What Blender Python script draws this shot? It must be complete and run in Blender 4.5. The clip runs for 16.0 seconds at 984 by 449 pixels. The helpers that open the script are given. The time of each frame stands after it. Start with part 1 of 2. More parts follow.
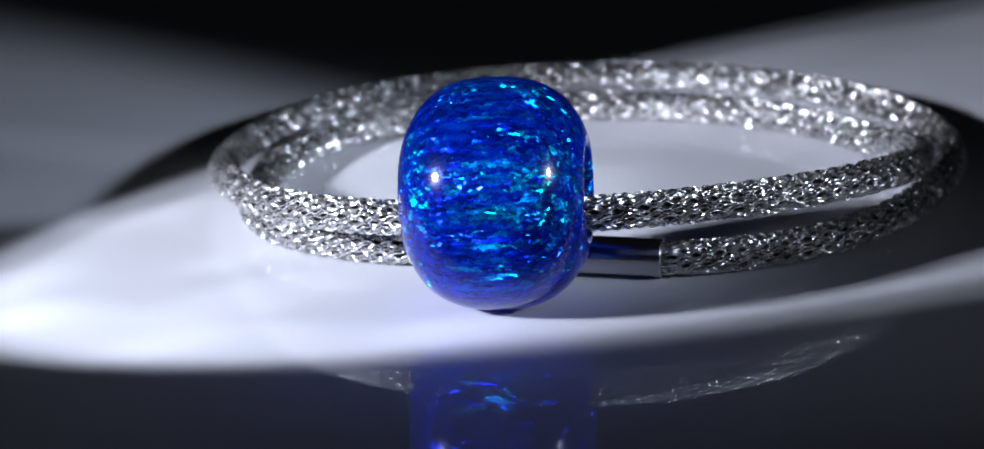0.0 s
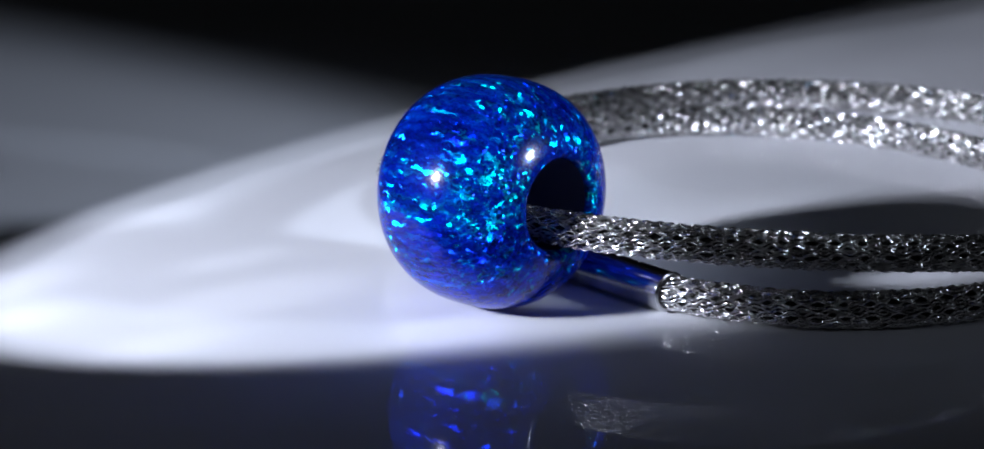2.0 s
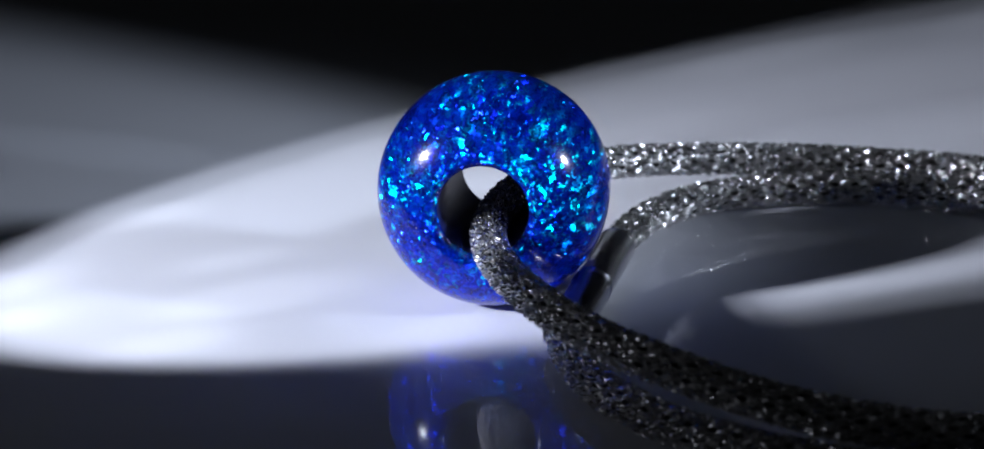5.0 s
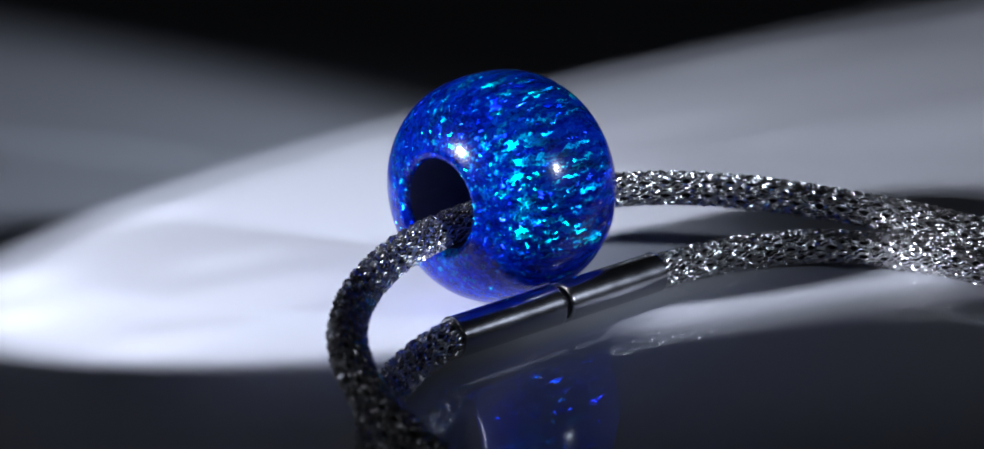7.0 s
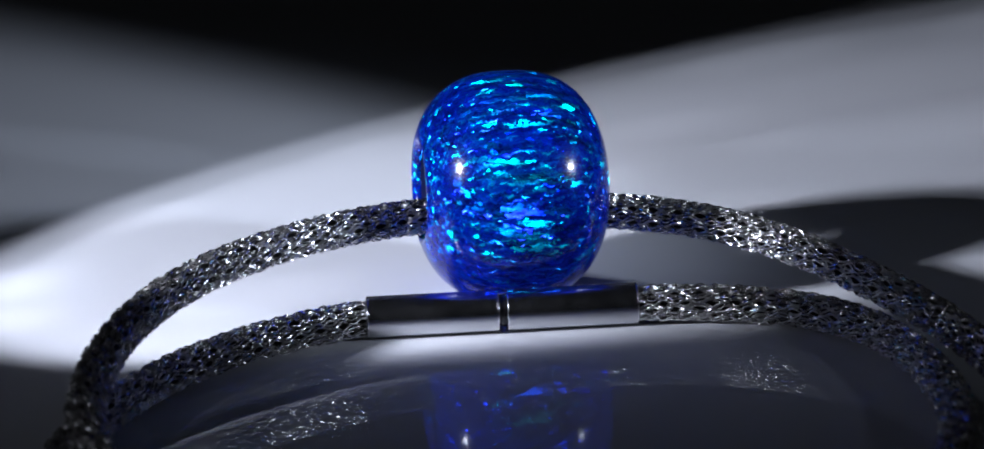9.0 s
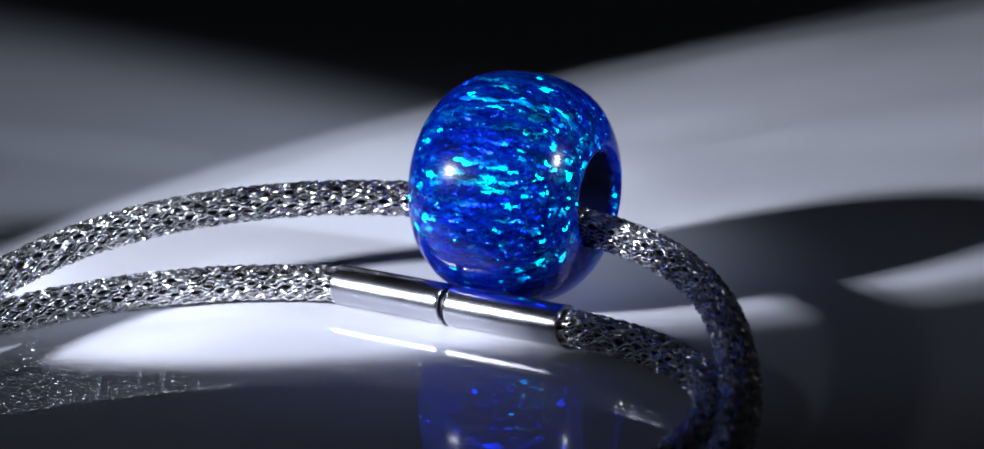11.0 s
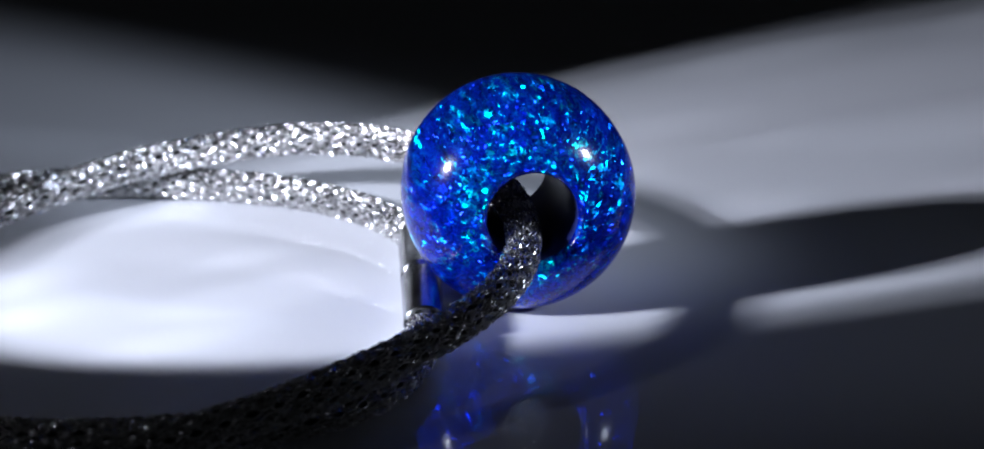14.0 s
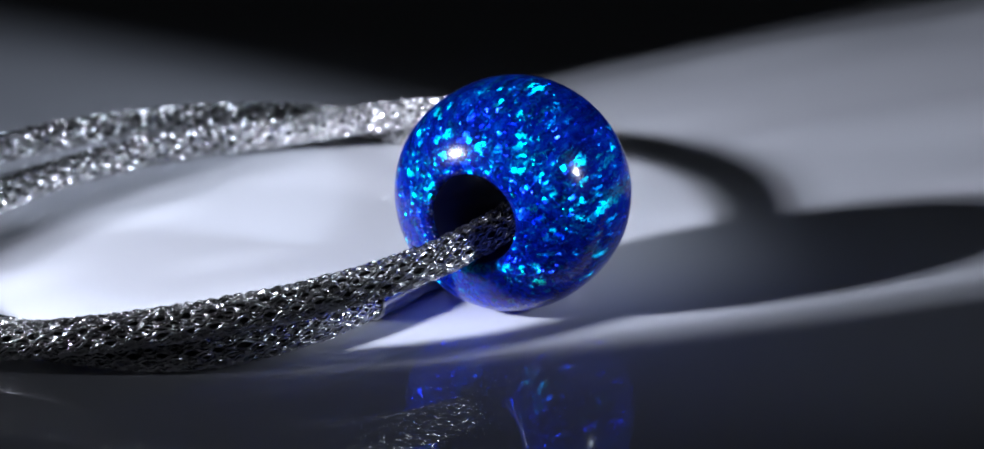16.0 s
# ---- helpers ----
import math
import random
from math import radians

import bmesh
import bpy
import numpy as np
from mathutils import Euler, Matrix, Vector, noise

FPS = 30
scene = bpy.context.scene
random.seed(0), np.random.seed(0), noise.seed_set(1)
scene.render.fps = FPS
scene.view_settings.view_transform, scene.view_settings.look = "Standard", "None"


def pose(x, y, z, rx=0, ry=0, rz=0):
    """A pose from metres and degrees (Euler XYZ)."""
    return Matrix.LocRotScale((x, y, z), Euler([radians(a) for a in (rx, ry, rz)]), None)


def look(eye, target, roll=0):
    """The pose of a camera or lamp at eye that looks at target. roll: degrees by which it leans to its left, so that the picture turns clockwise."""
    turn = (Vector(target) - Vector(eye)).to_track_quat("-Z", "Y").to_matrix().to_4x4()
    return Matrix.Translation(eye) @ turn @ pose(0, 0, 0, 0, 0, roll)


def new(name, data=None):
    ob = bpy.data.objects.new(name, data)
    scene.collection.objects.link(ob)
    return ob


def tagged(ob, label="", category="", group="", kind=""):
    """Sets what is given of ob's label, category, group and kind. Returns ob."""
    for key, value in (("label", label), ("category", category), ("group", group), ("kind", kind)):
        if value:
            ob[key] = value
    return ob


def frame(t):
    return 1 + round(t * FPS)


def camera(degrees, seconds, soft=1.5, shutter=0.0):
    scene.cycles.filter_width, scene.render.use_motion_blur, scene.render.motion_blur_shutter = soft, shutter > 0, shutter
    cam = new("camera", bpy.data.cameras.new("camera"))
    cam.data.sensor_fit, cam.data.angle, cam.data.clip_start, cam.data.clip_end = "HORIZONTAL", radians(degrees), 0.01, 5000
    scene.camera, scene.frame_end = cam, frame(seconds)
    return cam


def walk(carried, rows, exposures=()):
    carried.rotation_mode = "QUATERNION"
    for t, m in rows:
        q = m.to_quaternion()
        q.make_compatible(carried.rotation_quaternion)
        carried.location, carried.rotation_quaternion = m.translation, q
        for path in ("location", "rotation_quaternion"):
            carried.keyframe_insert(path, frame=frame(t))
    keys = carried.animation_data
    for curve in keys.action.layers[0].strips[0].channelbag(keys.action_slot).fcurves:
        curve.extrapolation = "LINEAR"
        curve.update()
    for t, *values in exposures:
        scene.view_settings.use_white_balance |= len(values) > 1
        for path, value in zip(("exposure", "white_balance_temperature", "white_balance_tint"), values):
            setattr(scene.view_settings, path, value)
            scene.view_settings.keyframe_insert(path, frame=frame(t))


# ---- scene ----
MM = 0.001
EYE = Vector((0.0, -147.2, 53.0)) * MM
PAN, TILT, ROLL = radians(-0.358), radians(18.0), -1.94
AIM = EYE + Vector((math.sin(PAN) * math.cos(TILT), math.cos(PAN) * math.cos(TILT), -math.sin(TILT)))
cam = camera(23.27, 16.0, soft=1.6)
cam.data.dof.use_dof = True
cam.data.dof.focus_distance = 0.150
cam.data.dof.aperture_fstop = 58.0
walk(cam, [(0.0, look(EYE, AIM, ROLL)), (16.0, look(EYE, AIM, ROLL))])

# ---- light: two snooted studio spots, one on each side, in a dark room ----
world = bpy.data.worlds.new("dark_studio")
scene.world = world
world.use_nodes = True
world.node_tree.nodes["Background"].inputs[0].default_value = (0.82, 0.88, 1.0, 1)
world.node_tree.nodes["Background"].inputs[1].default_value = 0.0045


COOL, COOLER = (0.775, 0.827, 1.0), (0.715, 0.805, 1.0)


def spot(name, eye, aim, watts, cone, blend, size, tint):
    data = bpy.data.lights.new(name, "SPOT")
    data.energy, data.color = watts, tint
    data.spot_size, data.spot_blend, data.shadow_soft_size = radians(cone), blend, size
    ob = new(name, data)
    ob.matrix_world = look(Vector(eye) * MM, Vector(aim) * MM)
    return ob


def aim_from(eye, azimuth, depression):
    """A point on the way from eye, by degrees about the vertical and downwards."""
    a, d = radians(azimuth), radians(depression)
    return (eye[0] + 300 * math.cos(a) * math.cos(d), eye[1] + 300 * math.sin(a) * math.cos(d), eye[2] - 300 * math.sin(d))


LEFT_EYE, RIGHT_EYE = (-144.8, -62.5, 70.3), (145, -62, 70)


def cluster(eye, azimuth, depression, reach, watts, cone, blend, uneven, tint, side):
    """One studio lamp: thirteen small emitters behind a snoot, their beams laid over one another on the table."""
    axis = (Vector(aim_from(eye, azimuth, depression)) - Vector(eye)).normalized()
    across = axis.cross(Vector((0, 0, 1))).normalized()
    upward = across.cross(axis)
    rng = random.Random(7)
    rings = [(0.0, 1), (4.0, 4), (8.0, 8)]
    for i, (radius, a) in enumerate((radius, 2 * math.pi * k / count) for radius, count in rings for k in range(count)):
        shift = (across * math.cos(a) + upward * math.sin(a)) * radius
        stray = (across * rng.uniform(-1, 1) + upward * rng.uniform(-1, 1)) * uneven
        sag = 1.05 * (i % 2)
        aim = Vector(eye) + axis * reach + stray + (across * side - upward * 0.7) * math.tan(radians(sag)) * reach
        spot("spot_lamp", Vector(eye) + shift, aim, watts / 13 * rng.uniform(0.6, 1.4), cone - 2 * sag, blend, 0.0010, tint)


def facets(eye, azimuth, depression, count, reach, watts, seed, tint):
    """Narrow, weak beams off the facets of a lamp's reflector, which make its pool of light uneven."""
    rng = random.Random(seed)
    for i in range(count):
        a = 2 * math.pi * (i + rng.uniform(-0.3, 0.3)) / count
        out = reach * (1.0 if i % 2 else rng.uniform(0.15, 0.8))
        aim = aim_from(eye, azimuth + out * math.cos(a), depression + out * math.sin(a))
        spot("spot_facet", eye, aim, watts * rng.uniform(0.5, 1.3), rng.uniform(1.0, 2.8), 0.5, 0.001, tint)


cluster(LEFT_EYE, 29.0, 20.6, 150, 2.80, 17.9, 0.04, 0.8, COOL, 0.7)
cluster(RIGHT_EYE, 180 - 27.0, 14.3, 220, 1.53, 24.0, 0.58, 2.0, COOLER, -0.7)
facets(LEFT_EYE, 29.0, 20.8, 26, 8.0, 0.42, 3, COOL)
facets(RIGHT_EYE, 180 - 27.0, 14.3, 6, 7.0, 0.22, 5, COOLER)
# faint spill round the beam
spot("spot_spill", LEFT_EYE, aim_from(LEFT_EYE, 22.0, 21.5), 0.038, 29.0, 1.0, 0.006, COOL)
spot("spot_spill", RIGHT_EYE, aim_from(RIGHT_EYE, 180 - 27.0, 22.0), 0.036, 28.0, 1.0, 0.006, COOLER)


# ---- materials ----
def material(name, colour, rough=0.5, metal=0.0):
    m = bpy.data.materials.new(name)
    m.use_nodes = True
    b = m.node_tree.nodes["Principled BSDF"]
    b.inputs["Base Color"].default_value = (*colour, 1)
    b.inputs["Roughness"].default_value = rough
    b.inputs["Metallic"].default_value = metal
    return m, m.node_tree.nodes, m.node_tree.links, b


def acrylic():
    """Glossy white acrylic with hair scratches and faint smears."""
    m, n, l, b = material("white_acrylic", (0.78, 0.79, 0.82), 0.03)
    b.inputs["IOR"].default_value = 1.49
    tex = n.new("ShaderNodeTexCoord")
    smear = n.new("ShaderNodeTexNoise")
    smear.inputs["Scale"].default_value = 60
    smear.inputs["Detail"].default_value = 5
    l.new(tex.outputs["Object"], smear.inputs["Vector"])
    rough = n.new("ShaderNodeMapRange")
    rough.inputs["To Min"].default_value, rough.inputs["To Max"].default_value = 0.003, 0.018
    l.new(smear.outputs["Fac"], rough.inputs["Value"])
    l.new(rough.outputs["Result"], b.inputs["Roughness"])
    return m


def steel(name, colour, rough, scratch=0.0):
    m, n, l, b = material(name, colour, rough, 1.0)
    tex = n.new("ShaderNodeTexCoord")
    noise_node = n.new("ShaderNodeTexNoise")
    noise_node.inputs["Scale"].default_value = 900
    noise_node.inputs["Detail"].default_value = 4
    l.new(tex.outputs["Object"], noise_node.inputs["Vector"])
    rng = n.new("ShaderNodeMapRange")
    rng.inputs["To Min"].default_value, rng.inputs["To Max"].default_value = rough * 0.6, rough * 1.5
    l.new(noise_node.outputs["Fac"], rng.inputs["Value"])
    l.new(rng.outputs["Result"], b.inputs["Roughness"])
    if scratch:
        bump = n.new("ShaderNodeBump")
        bump.inputs["Strength"].default_value, bump.inputs["Distance"].default_value = scratch, 0.00002
        l.new(noise_node.outputs["Fac"], bump.inputs["Height"])
        l.new(bump.outputs["Normal"], b.inputs["Normal"])
    return m


def opal():
    """Columns of blue opal that lie along the bore: each column tilts its own way and flashes when it faces a lamp."""
    m, n, l, b = material("blue_opal", (0.0, 0.02, 0.3), 0.4)
    tex = n.new("ShaderNodeTexCoord")
    warp = n.new("ShaderNodeTexNoise")
    warp.inputs["Scale"].default_value = 1500
    warp.inputs["Detail"].default_value = 6
    warp.inputs["Roughness"].default_value = 0.65
    l.new(tex.outputs["Object"], warp.inputs["Vector"])
    off = n.new("ShaderNodeVectorMath")
    off.operation = "MULTIPLY_ADD"
    off.inputs[1].default_value = (0.0011, 0.0011, 0.0011)
    l.new(warp.outputs["Color"], off.inputs[0])
    l.new(tex.outputs["Object"], off.inputs[2])
    stretch = n.new("ShaderNodeMapping")
    stretch.inputs["Scale"].default_value = (0.17, 1.0, 1.0)
    l.new(off.outputs["Vector"], stretch.inputs["Vector"])
    along = n.new("ShaderNodeMapping")
    along.inputs["Scale"].default_value = (0.06, 1.0, 1.0)
    l.new(tex.outputs["Object"], along.inputs["Vector"])
    fibre = n.new("ShaderNodeTexNoise")
    fibre.inputs["Scale"].default_value = 3600
    fibre.inputs["Detail"].default_value = 3
    l.new(along.outputs["Vector"], fibre.inputs["Vector"])
    frayed = n.new("ShaderNodeVectorMath")
    frayed.operation = "MULTIPLY_ADD"
    frayed.inputs[1].default_value = (0.00045, 0.00018, 0.00018)
    l.new(fibre.outputs["Color"], frayed.inputs[0])
    l.new(stretch.outputs["Vector"], frayed.inputs[2])
    geo = n.new("ShaderNodeNewGeometry")

    def flakes(scale, tilt):
        v = n.new("ShaderNodeTexVoronoi")
        v.inputs["Scale"].default_value = scale
        l.new(frayed.outputs["Vector"], v.inputs["Vector"])
        mid = n.new("ShaderNodeVectorMath")
        mid.operation = "SUBTRACT"
        mid.inputs[1].default_value = (0.5, 0.5, 0.5)
        l.new(v.outputs["Color"], mid.inputs[0])
        lean = n.new("ShaderNodeVectorMath")
        lean.operation = "MULTIPLY_ADD"
        lean.inputs[1].default_value = (tilt, tilt, tilt)
        l.new(mid.outputs["Vector"], lean.inputs[0])
        l.new(geo.outputs["Normal"], lean.inputs[2])
        unit = n.new("ShaderNodeVectorMath")
        unit.operation = "NORMALIZE"
        l.new(lean.outputs["Vector"], unit.inputs[0])
        sep = n.new("ShaderNodeSeparateColor")
        l.new(v.outputs["Color"], sep.inputs["Color"])
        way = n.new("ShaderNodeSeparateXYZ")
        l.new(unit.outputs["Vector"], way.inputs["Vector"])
        # flakes facing down get darker blues: the bead's dim underside put into colour
        facing_shade = n.new("ShaderNodeMapRange")
        facing_shade.inputs["From Min"].default_value, facing_shade.inputs["From Max"].default_value = 0.02, 0.34
        facing_shade.inputs["To Min"].default_value, facing_shade.inputs["To Max"].default_value = 0.40, 1.0
        l.new(way.outputs["Z"], facing_shade.inputs["Value"])
        return unit.outputs["Vector"], sep, facing_shade.outputs["Result"]

    big_normal, big, big_shade = flakes(2500, 1.9)
    small_normal, small, small_shade = flakes(5600, 1.9)
    tiny_normal, tiny, tiny_shade = flakes(9500, 2.0)
    cloud = n.new("ShaderNodeTexNoise")
    cloud.inputs["Scale"].default_value = 420
    cloud.inputs["Detail"].default_value = 3
    l.new(stretch.outputs["Vector"], cloud.inputs["Vector"])

    def clustered(value, facing_shade):
        """Let bright flakes gather in drifts; those facing down are coloured darker, for the dim underside."""
        c = n.new("ShaderNodeMath")
        c.operation = "MULTIPLY_ADD"
        l.new(cloud.outputs["Fac"], c.inputs[0])
        c.inputs[1].default_value = 2.2
        shift = n.new("ShaderNodeMath")
        shift.operation = "MULTIPLY_ADD"
        l.new(value, shift.inputs[0])
        shift.inputs[1].default_value, shift.inputs[2].default_value = 0.75, -0.78
        l.new(shift.outputs[0], c.inputs[2])
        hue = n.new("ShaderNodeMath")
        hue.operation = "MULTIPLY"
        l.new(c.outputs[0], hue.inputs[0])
        l.new(facing_shade, hue.inputs[1])
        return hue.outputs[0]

    def ramp(source, stops):
        r = n.new("ShaderNodeValToRGB")
        while len(r.color_ramp.elements) < len(stops):
            r.color_ramp.elements.new(0.5)
        for e, (p, c) in zip(r.color_ramp.elements, stops):
            e.position, e.color = p, (*c, 1)
        l.new(source, r.inputs["Fac"])
        return r.outputs["Color"]

    hues = [(0.0, (0.0, 0.003, 0.10)), (0.22, (0.0, 0.015, 0.55)), (0.36, (0.01, 0.03, 1.0)), (0.50, (0.0, 0.20, 1.0)), (0.70, (0.0, 0.48, 1.0)), (1.0, (0.0, 0.88, 0.92))]
    veil = n.new("ShaderNodeTexNoise")
    veil.inputs["Scale"].default_value = 1500
    veil.inputs["Detail"].default_value = 6
    veil.inputs["Roughness"].default_value = 0.6
    l.new(stretch.outputs["Vector"], veil.inputs["Vector"])
    body = ramp(veil.outputs["Fac"], [(0.30, (0.0, 0.004, 0.11)), (0.44, (0.0, 0.010, 0.32)), (0.56, (0.0, 0.024, 0.60)), (0.70, (0.0, 0.08, 0.85))])
    l.new(body, b.inputs["Base Color"])
    b.inputs["Roughness"].default_value = 0.5
    b.inputs["Specular IOR Level"].default_value = 0.0
    thread = n.new("ShaderNodeTexNoise")
    thread.inputs["Scale"].default_value = 6000
    thread.inputs["Detail"].default_value = 4
    l.new(stretch.outputs["Vector"], thread.inputs["Vector"])
    grain = ramp(thread.outputs["Fac"], [(0.38, (0.06, 0.06, 0.06)), (0.58, (1.0, 1.0, 1.0))])
    layers = b.outputs["BSDF"]
    blues = [(0.0, (0.0, 0.004, 0.15)), (0.28, (0.0, 0.02, 0.80)), (0.52, (0.02, 0.07, 1.0)), (0.78, (0.0, 0.32, 1.0)), (1.0, (0.0, 0.80, 1.0))]
    for normal, sep, facing_shade, rough, share, tones in ((big_normal, big, big_shade, 0.28, 0.47, hues), (small_normal, small, small_shade, 0.24, 0.32, hues), (tiny_normal, tiny, tiny_shade, 0.20, 0.24, blues)):
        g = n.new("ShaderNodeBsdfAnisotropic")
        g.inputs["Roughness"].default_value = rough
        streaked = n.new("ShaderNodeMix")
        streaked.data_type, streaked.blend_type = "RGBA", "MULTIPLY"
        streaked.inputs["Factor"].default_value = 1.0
        l.new(ramp(clustered(sep.outputs["Red"], facing_shade), tones), streaked.inputs[6])
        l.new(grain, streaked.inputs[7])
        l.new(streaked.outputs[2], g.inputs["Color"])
        l.new(normal, g.inputs["Normal"])
        mix = n.new("ShaderNodeMixShader")
        mix.inputs["Fac"].default_value = share
        l.new(layers, mix.inputs[1])
        l.new(g.outputs["BSDF"], mix.inputs[2])
        layers = mix.outputs["Shader"]
    coat = n.new("ShaderNodeBsdfAnisotropic")
    coat.inputs["Roughness"].default_value = 0.07
    facet = n.new("ShaderNodeTexVoronoi")
    facet.inputs["Scale"].default_value = 8000
    l.new(tex.outputs["Object"], facet.inputs["Vector"])
    polish = n.new("ShaderNodeBump")
    polish.inputs["Strength"].default_value, polish.inputs["Distance"].default_value = 0.35, 0.000012
    l.new(facet.outputs["Distance"], polish.inputs["Height"])
    haze = n.new("ShaderNodeBsdfAnisotropic")
    haze.inputs["Roughness"].default_value = 0.20
    haze.inputs["Color"].default_value = (1, 1, 1, 1)
    l.new(polish.outputs["Normal"], haze.inputs["Normal"])
    skin = n.new("ShaderNodeMixShader")
    skin.inputs["Fac"].default_value = 0.30
    l.new(coat.outputs["BSDF"], skin.inputs[1])
    l.new(haze.outputs["BSDF"], skin.inputs[2])
    coat.inputs["Color"].default_value = (1, 1, 1, 1)
    fres = n.new("ShaderNodeFresnel")
    fres.inputs["IOR"].default_value = 1.33
    top = n.new("ShaderNodeMixShader")
    l.new(fres.outputs["Fac"], top.inputs["Fac"])
    l.new(layers, top.inputs[1])
    l.new(skin.outputs["Shader"], top.inputs[2])
    l.new(top.outputs["Shader"], n["Material Output"].inputs["Surface"])
    return m


ACRYLIC = acrylic()
WIRE = steel("steel_wire", (0.82, 0.81, 0.80), 0.25)
# same wire in a darker colour, for the shade under the outer net
WIRE_IN_SHADE = steel("shaded_wire", (0.62, 0.61, 0.60), 0.25)
CLASP = steel("polished_steel", (0.50, 0.50, 0.52), 0.20, 0.5)
RIM = steel("bright_steel", (0.75, 0.75, 0.76), 0.12)
GROOVE = steel("dark_steel", (0.05, 0.05, 0.055), 0.45)
# near-black filler of the hollow cord: its colour is the shade between wires
SHADE_CORE = steel("gap_shade", (0.03, 0.03, 0.03), 0.40, 0.8)
OPAL = opal()
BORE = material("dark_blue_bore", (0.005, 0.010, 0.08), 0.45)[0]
UNSEEN_BOARD = material("unseen_black", (0.008, 0.008, 0.010), 0.9)[0]


# ---- building helpers ----
def part(name, bm, mat, parent=None, label="", smooth=True):
    """Link a bmesh as one mesh object, under parent where one is given."""
    me = bpy.data.meshes.new(name)
    bm.to_mesh(me)
    bm.free()
    me.materials.append(mat)
    for p in me.polygons:
        p.use_smooth = smooth
    ob = new(name, me)
    if parent:
        ob.parent = parent
    return tagged(ob, label)


def revolve(profile, sides, closed=False):
    """A bmesh turned about the x axis from (x, radius) pairs."""
    bm = bmesh.new()
    rings = [[bm.verts.new((x, r * math.cos(a), r * math.sin(a))) for a in np.arange(sides) * 2 * math.pi / sides] for x, r in profile]
    pairs = list(zip(rings, rings[1:])) + ([(rings[-1], rings[0])] if closed else [])
    for a, b in pairs:
        for i in range(sides):
            j = (i + 1) % sides
            bm.faces.new((a[i], b[i], b[j], a[j]))
    bmesh.ops.recalc_face_normals(bm, faces=bm.faces)
    return bm


def slab(x0, y0, z0, x1, y1, z1, bevel=0.0):
    bm = bmesh.new()
    bmesh.ops.create_cube(bm, size=1)
    for v in bm.verts:
        v.co = Vector(((x0 + x1) / 2 + v.co.x * (x1 - x0), (y0 + y1) / 2 + v.co.y * (y1 - y0), (z0 + z1) / 2 + v.co.z * (z1 - z0)))
    if bevel:
        bmesh.ops.bevel(bm, geom=bm.edges[:], offset=bevel, segments=3, affect="EDGES")
    return bm


# ---- the setting ----
tagged(part("tabletop", slab(-0.22, -0.17, -0.012, 0.22, 0.28, 0.0, 0.001), ACRYLIC, smooth=False), "glossy white acrylic tabletop under crossed spot beams", "tabletop", kind="structure")
# added board out of view: keeps reflections in the far tabletop black
tagged(part("backdrop", slab(-0.22, 0.27, 0.0, 0.22, 0.278, 0.20, 0.001), UNSEEN_BOARD, smooth=False), "unseen black board added to close the dark behind the table", "backdrop", kind="structure")

# ---- the bracelet: a wire cord wound twice round, and its clasp ----
CORD = 1.27 * MM
RING = Vector((6.5, 26.0)) * MM
TURN_FROM, TURN_TO = -124.4, -800.2
# radius from the ring's middle and height of the cord, at even steps of the turn
SWEEP = [(22.66, 1.33), (26.2, 1.25), (24.23, 1.33), (22.09, 1.3), (19.07, 1.25), (17.28, 1.25), (17.31, 1.25), (19.11, 1.3), (21.6, 1.55), (24.6, 3.35), (25.89, 5.26), (26.51, 6.04), (27.5, 5.9), (28.7, 5.05), (27.6, 3.45), (27.6, 2.0), (27.74, 1.5), (27.32, 1.34), (26.95, 1.3), (27.25, 1.25), (28.11, 1.25), (27.45, 1.28), (25.65, 1.25), (24.5, 1.22), (22.93, 1.33)]


def spline(rows, u):
    """Catmull-Rom through rows at the places u, counted in rows."""
    q = np.array(rows, float)
    q = np.vstack([2 * q[0] - q[1], q, 2 * q[-1] - q[-2]])
    i = np.clip(u.astype(int), 0, len(rows) - 2)
    t = (u - i)[:, None]
    a, b, c, d = q[i], q[i + 1], q[i + 2], q[i + 3]
    return 0.5 * (2 * b + (c - a) * t + (2 * a - 5 * b + 4 * c - d) * t ** 2 + (3 * b - a - 3 * c + d) * t ** 3)


def cord_path(count):
    """Places along the cord at even steps of its length."""
    u = np.linspace(0, len(SWEEP) - 1, 4000)
    rz = spline(SWEEP, u) * MM
    a = np.radians(TURN_FROM + (TURN_TO - TURN_FROM) * u / (len(SWEEP) - 1))
    p = np.stack([RING.x + rz[:, 0] * np.cos(a), RING.y + rz[:, 0] * np.sin(a), rz[:, 1]], 1)
    a, b = (np.array((10.4, 3.4, 1.33)) * MM, np.array((-6.3, 7.3, 1.33)) * MM)
    into = (a - b) / np.linalg.norm(a - b) * 1.1 * MM
    p = np.vstack([p[:1] + into, p, p[-1:] - into])
    s = np.concatenate([[0], np.cumsum(np.linalg.norm(np.diff(p, axis=0), axis=1))])
    e = np.linspace(0, s[-1], count)
    return np.stack([np.interp(e, s, p[:, k]) for k in range(3)], 1), e


PATH, ALONG = cord_path(3000)
TANGENT = np.gradient(PATH, axis=0)
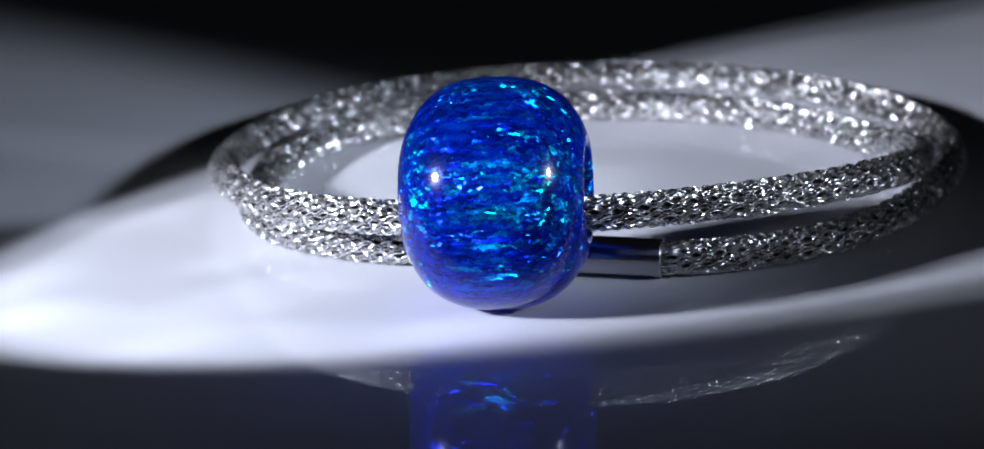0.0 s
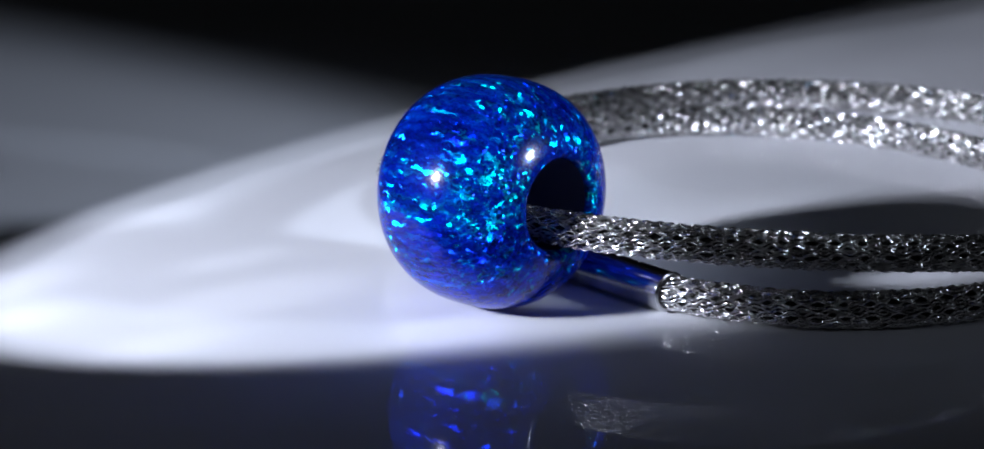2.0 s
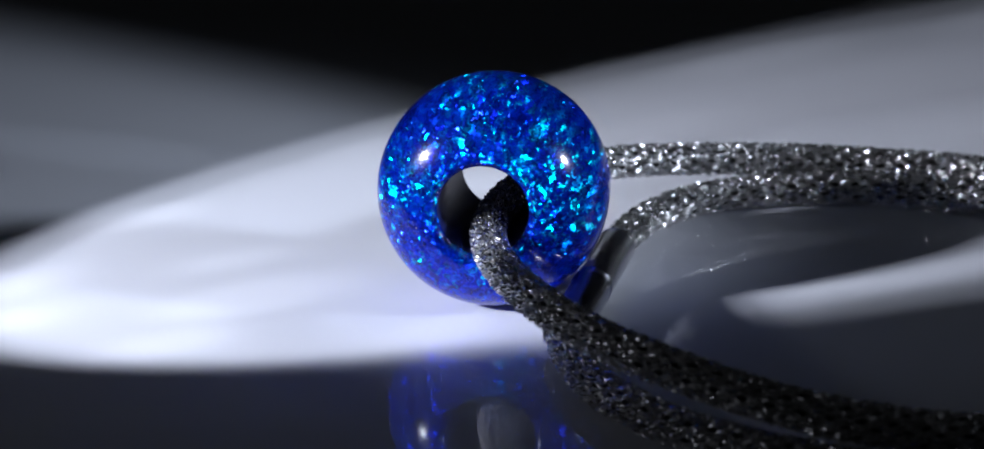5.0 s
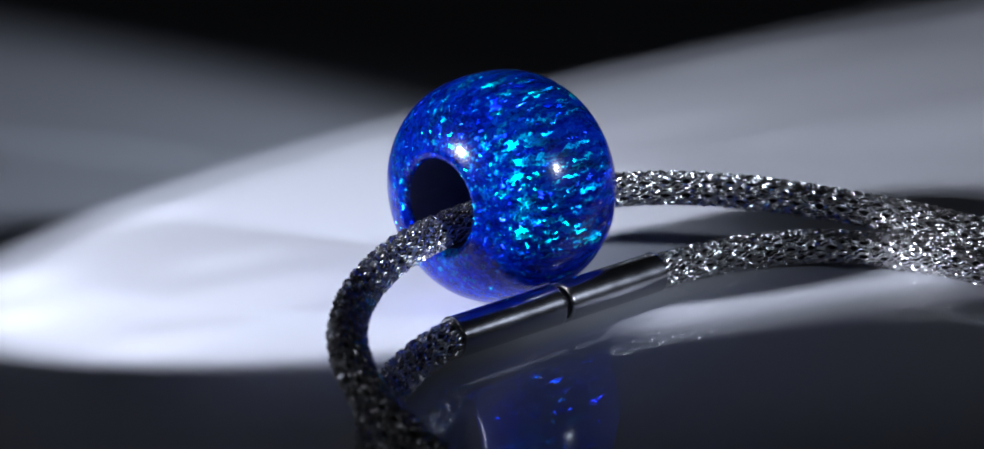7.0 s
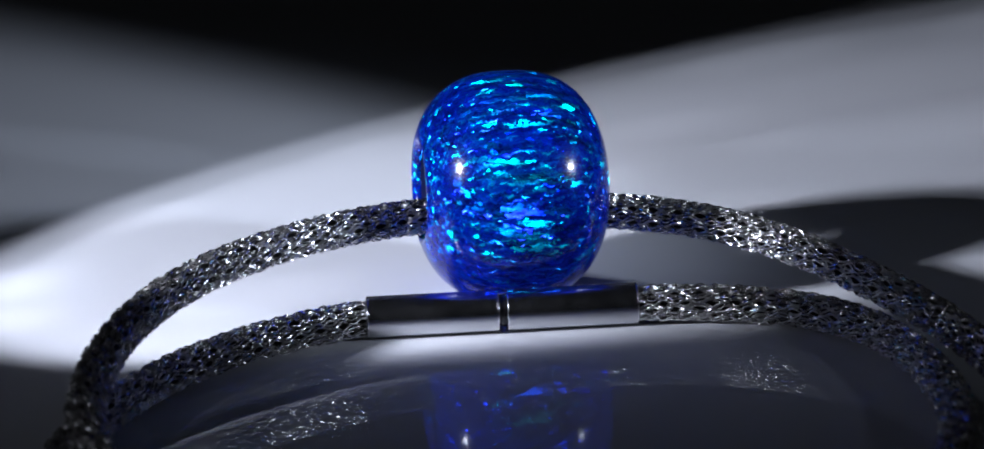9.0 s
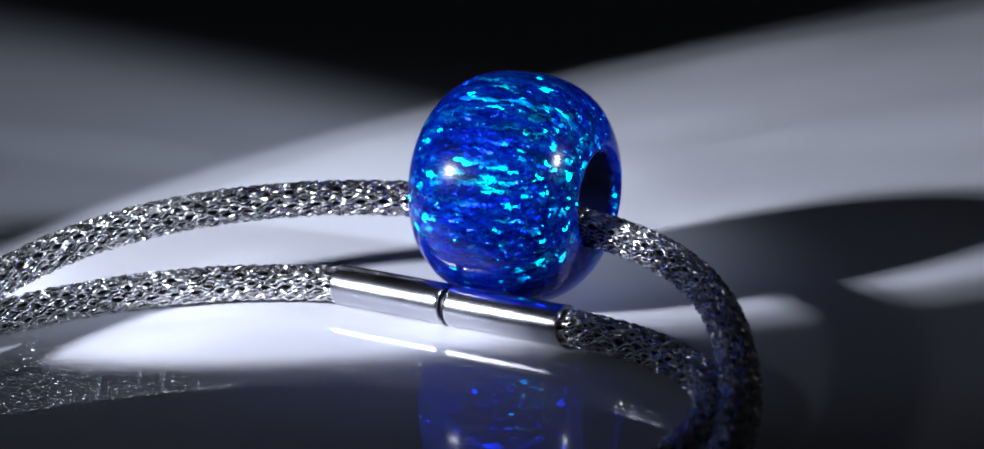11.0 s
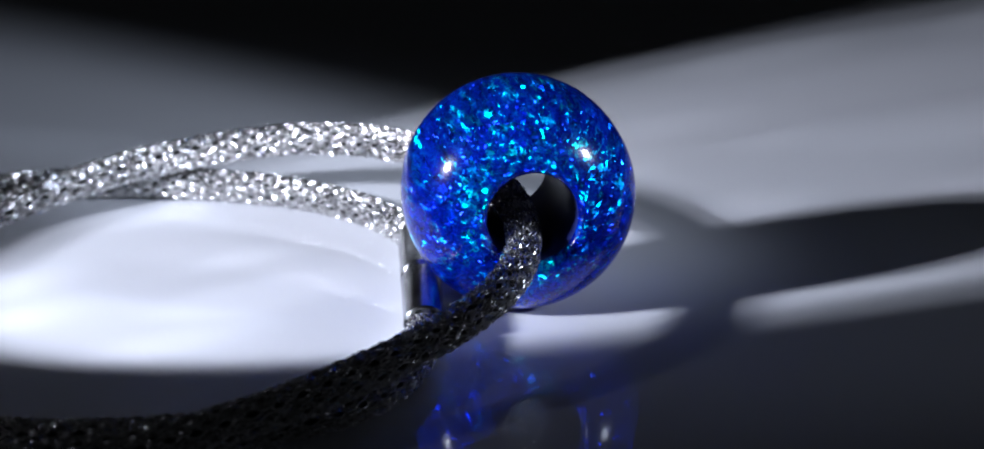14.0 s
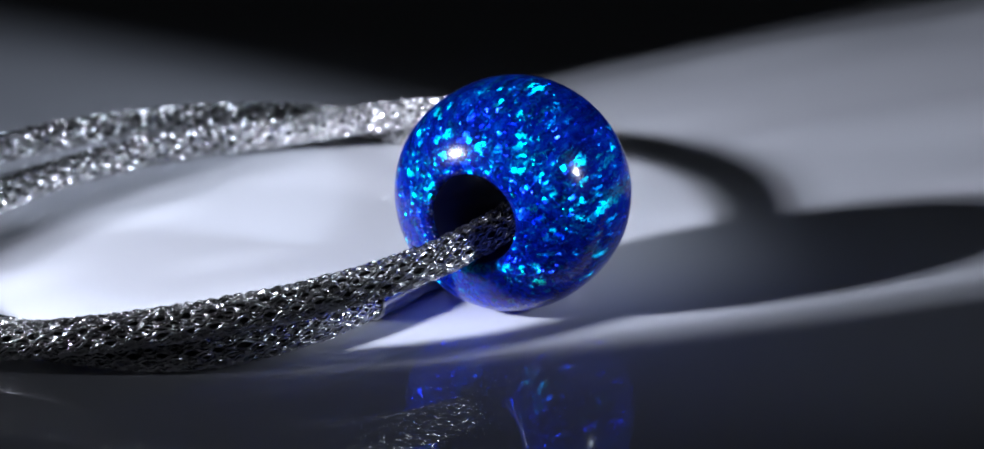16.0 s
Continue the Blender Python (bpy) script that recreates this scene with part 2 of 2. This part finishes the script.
TANGENT /= np.linalg.norm(TANGENT, axis=1)[:, None]
SIDE = np.cross(TANGENT, (0, 0, 1))
SIDE /= np.linalg.norm(SIDE, axis=1)[:, None]
OVER = np.cross(SIDE, TANGENT)


def on_cord(along, angle, radius):
    """Points at a length along the cord, an angle about it and a distance from its middle."""
    pick = lambda f: np.stack([np.interp(along, ALONG, f[:, k]) for k in range(3)], 1)
    return pick(PATH) + radius[:, None] * (np.cos(angle)[:, None] * pick(SIDE) + np.sin(angle)[:, None] * pick(OVER))


def tube(line, radius, sides, twist=0.0):
    """Points and faces of a thin round wire along a line; twist: how far its drawn flats turn about it."""
    t = np.gradient(line, axis=0)
    t /= np.linalg.norm(t, axis=1)[:, None] + 1e-12
    up = np.cross(t, np.array((0.31, 0.22, 0.92)))
    up /= np.linalg.norm(up, axis=1)[:, None] + 1e-12
    out = np.cross(t, up)
    i = np.arange(len(line))
    a = np.arange(sides)[None, :] * 2 * np.pi / sides + twist * (np.sin(0.37 * i) + np.sin(0.153 * i + 1) + np.sin(0.071 * i + 2))[:, None]
    v = line[:, None, :] + radius * (np.cos(a)[:, :, None] * up[:, None, :] + np.sin(a)[:, :, None] * out[:, None, :])
    i, j = np.meshgrid(np.arange(len(line) - 1), np.arange(sides), indexing="ij")
    k = (j + 1) % sides
    f = np.stack([i * sides + j, i * sides + k, (i + 1) * sides + k, (i + 1) * sides + j], -1).reshape(-1, 4)
    return v.reshape(-1, 3), f


def mesh_from(name, v, f, mat):
    me = bpy.data.meshes.new(name)
    me.vertices.add(len(v))
    me.vertices.foreach_set("co", v.reshape(-1).astype(np.float32))
    me.loops.add(len(f) * 4)
    me.loops.foreach_set("vertex_index", f.reshape(-1).astype(np.int32))
    me.polygons.add(len(f))
    me.polygons.foreach_set("loop_start", np.arange(0, len(f) * 4, 4, dtype=np.int32))
    me.polygons.foreach_set("use_smooth", np.ones(len(f), dtype=bool))
    me.update()
    me.validate()
    me.materials.append(mat)
    return me


def wire_net(name, strands, period, radius, swing, lift, knot, wires, wire, seed, mat):
    """Wire that runs to and fro along the cord in waves, each run hooked over and under the next; wires: how far each parallel wire lags in the wave."""
    rng = np.random.default_rng(seed)
    along = np.arange(0, ALONG[-1], period / 12)

    def drift(scale):
        """A slow, smooth wander."""
        return sum(np.sin(2 * np.pi * along / (w * MM) + rng.uniform(0, 6.3)) for w in (3.1, 5.3, 9.7, 17.0)) * scale / 2

    ends = np.minimum(along, ALONG[-1] - along) / (2.2 * MM)
    taper = 0.84 + 0.16 * np.clip(ends, 0, 1)
    breath = drift(0.45)
    lines = []
    for k in range(strands):
        own, sway, rise = drift(0.22), drift(0.10), drift(0.022 * MM)
        for lag, shift in wires:
            phase = 2 * np.pi * along / period + (k % 2) * np.pi + own + breath + lag + drift(0.10)
            angle = 2 * np.pi / strands * (k + swing * np.sin(phase + 0.15 * np.sin(phase)) + sway + shift) + 0.03 * along / MM
            r = (radius + lift * np.cos(phase) - knot * np.cos(2 * phase) + rise) * taper
            line = on_cord(along, angle, r)
            lines.append(line if len(lines) % 2 == 0 else line[::-1])
    return mesh_from(name, *tube(np.concatenate(lines), wire, 6, 0.6), mat)


def knitted_cord(parent):
    """The cord: a knitted tube of bright doubled wire over a darkened inner net, round an added near-black filler for
    shade.
    """
    for name, me, label in (("cord", wire_net("cord", 14, 1.56 * MM, CORD - 0.19 * MM, 0.29, 0.065 * MM, 0.065 * MM, ((-0.12, -0.24), (0.12, 0.24)), 0.062 * MM, 4, WIRE), "silver steel wire knitted into a tube"),
                            ("inner_net", wire_net("inner_net", 24, 1.56 * MM, CORD - 0.35 * MM, 0.50, 0.06 * MM, 0.02 * MM, ((0.0, 0.0),), 0.072 * MM, 9, WIRE_IN_SHADE), "second layer of knitted wire beneath")):
        me.polygons.foreach_set("use_smooth", np.zeros(len(me.polygons), dtype=bool))
        ob = new(name, me)
        ob.parent = parent
        tagged(ob, label)
    # added filler, no real part: blocks the view and light through the gaps
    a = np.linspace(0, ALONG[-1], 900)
    shade_core = mesh_from("shade_core", *tube(on_cord(a, a * 0, a * 0), CORD * 0.60, 16), SHADE_CORE)
    ob = new("shade_core", shade_core)
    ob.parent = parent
    tagged(ob, "near-black filler added inside the wire tube for the shade in its gaps")


def clasp(parent):
    """A bayonet clasp: two polished sleeves that meet at a groove."""
    a, b = Vector((10.4, 3.4, 1.33)) * MM, Vector((-6.3, 7.3, 1.33)) * MM
    length = (b - a).length
    turn = (b - a).to_track_quat("X", "Z").to_matrix().to_4x4()
    m = Matrix.Translation((a + b) / 2) @ turn
    r, half = 1.32 * MM, length / 2
    e = 0.12 * MM
    for sign in (-1, 1):
        lo, hi = 0.23 * MM, half
        prof = [(lo, r * 0.7), (lo, r - e), (lo + e * 0.4, r - e * 0.3), (lo + e, r), (lo + e * 1.6, r), (lo + e * 2.4, r), (half * 0.5, r), (hi - e * 2.4, r), (hi - e * 1.6, r), (hi - e, r), (hi - e * 0.3, r - e * 0.3), (hi, r - e), (hi, r - 0.28 * MM), (hi - 1.2 * MM, r - 0.30 * MM)]
        ob = part("clasp_sleeve", revolve([(sign * x, q) for x, q in prof], 64), CLASP, parent, "polished steel clasp sleeve")
        ob.matrix_basis = m
        for x in (lo + e * 0.9, hi - e * 0.9):
            w = 0.05 * MM
            ring = [(sign * x + w * math.cos(q), r - 0.02 * MM + w * math.sin(q)) for q in np.arange(8) * math.pi / 4]
            part("rim", revolve(ring, 64, True), RIM, ob, "bright turned edge")
    ob = part("clasp_groove", revolve([(-0.3 * MM, r * 0.6), (-0.3 * MM, r * 0.76), (0.3 * MM, r * 0.76), (0.3 * MM, r * 0.6)], 48), GROOVE, parent, "dark groove where the sleeves meet")
    ob.matrix_basis = m


bracelet = tagged(new("bracelet"), "double-wound silver knitted wire bracelet with a polished steel clasp", "bracelet")
knitted_cord(bracelet)
clasp(bracelet)


# ---- the bead ----
def bead():
    """A barrel-shaped bead, bored along its x axis."""
    thing = tagged(new("opal_bead"), "round glossy blue opal bead with cyan sparks, threaded on the cord", "bead")
    R, half, bore, k = 7.5 * MM, 6.30 * MM, 2.90 * MM, 2.5
    prof = []
    for i in range(73):
        a = math.pi * i / 72
        c, s = math.cos(a), math.sin(a)
        x = half * math.copysign(abs(c) ** (2 / k), c)
        r = R * s ** (2 / k)
        if r > bore + 0.35 * MM:
            prof.append((x, r))
    x_end, r_end = prof[0]
    lip = []
    for i in range(1, 9):
        a = math.pi / 2 * i / 8
        lip.append((x_end - 0.55 * MM * (1 - math.cos(a)), r_end - (r_end - bore) * math.sin(a)))
    prof = [(x, r) for x, r in reversed(lip)] + prof + [(-x, r) for x, r in lip]
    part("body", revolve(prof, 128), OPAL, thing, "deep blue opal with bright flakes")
    x_in = lip[-1][0]
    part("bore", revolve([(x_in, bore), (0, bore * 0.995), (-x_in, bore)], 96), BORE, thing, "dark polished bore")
    return thing


opal_bead = bead()

SPIN = 18.125
BEAD_AT = pose(-0.50 * MM, -0.70 * MM, 7.5 * MM, 0, -1.5, -7.2)


def motions():
    """All turns as one with the unseen turntable, about the world's z axis."""
    times = [i * 0.5 for i in range(33)]
    walk(bracelet, [(t, pose(0, 0, 0, 0, 0, -SPIN * t)) for t in times])
    walk(opal_bead, [(t, pose(0, 0, 0, 0, 0, -SPIN * t) @ BEAD_AT) for t in times])


motions()
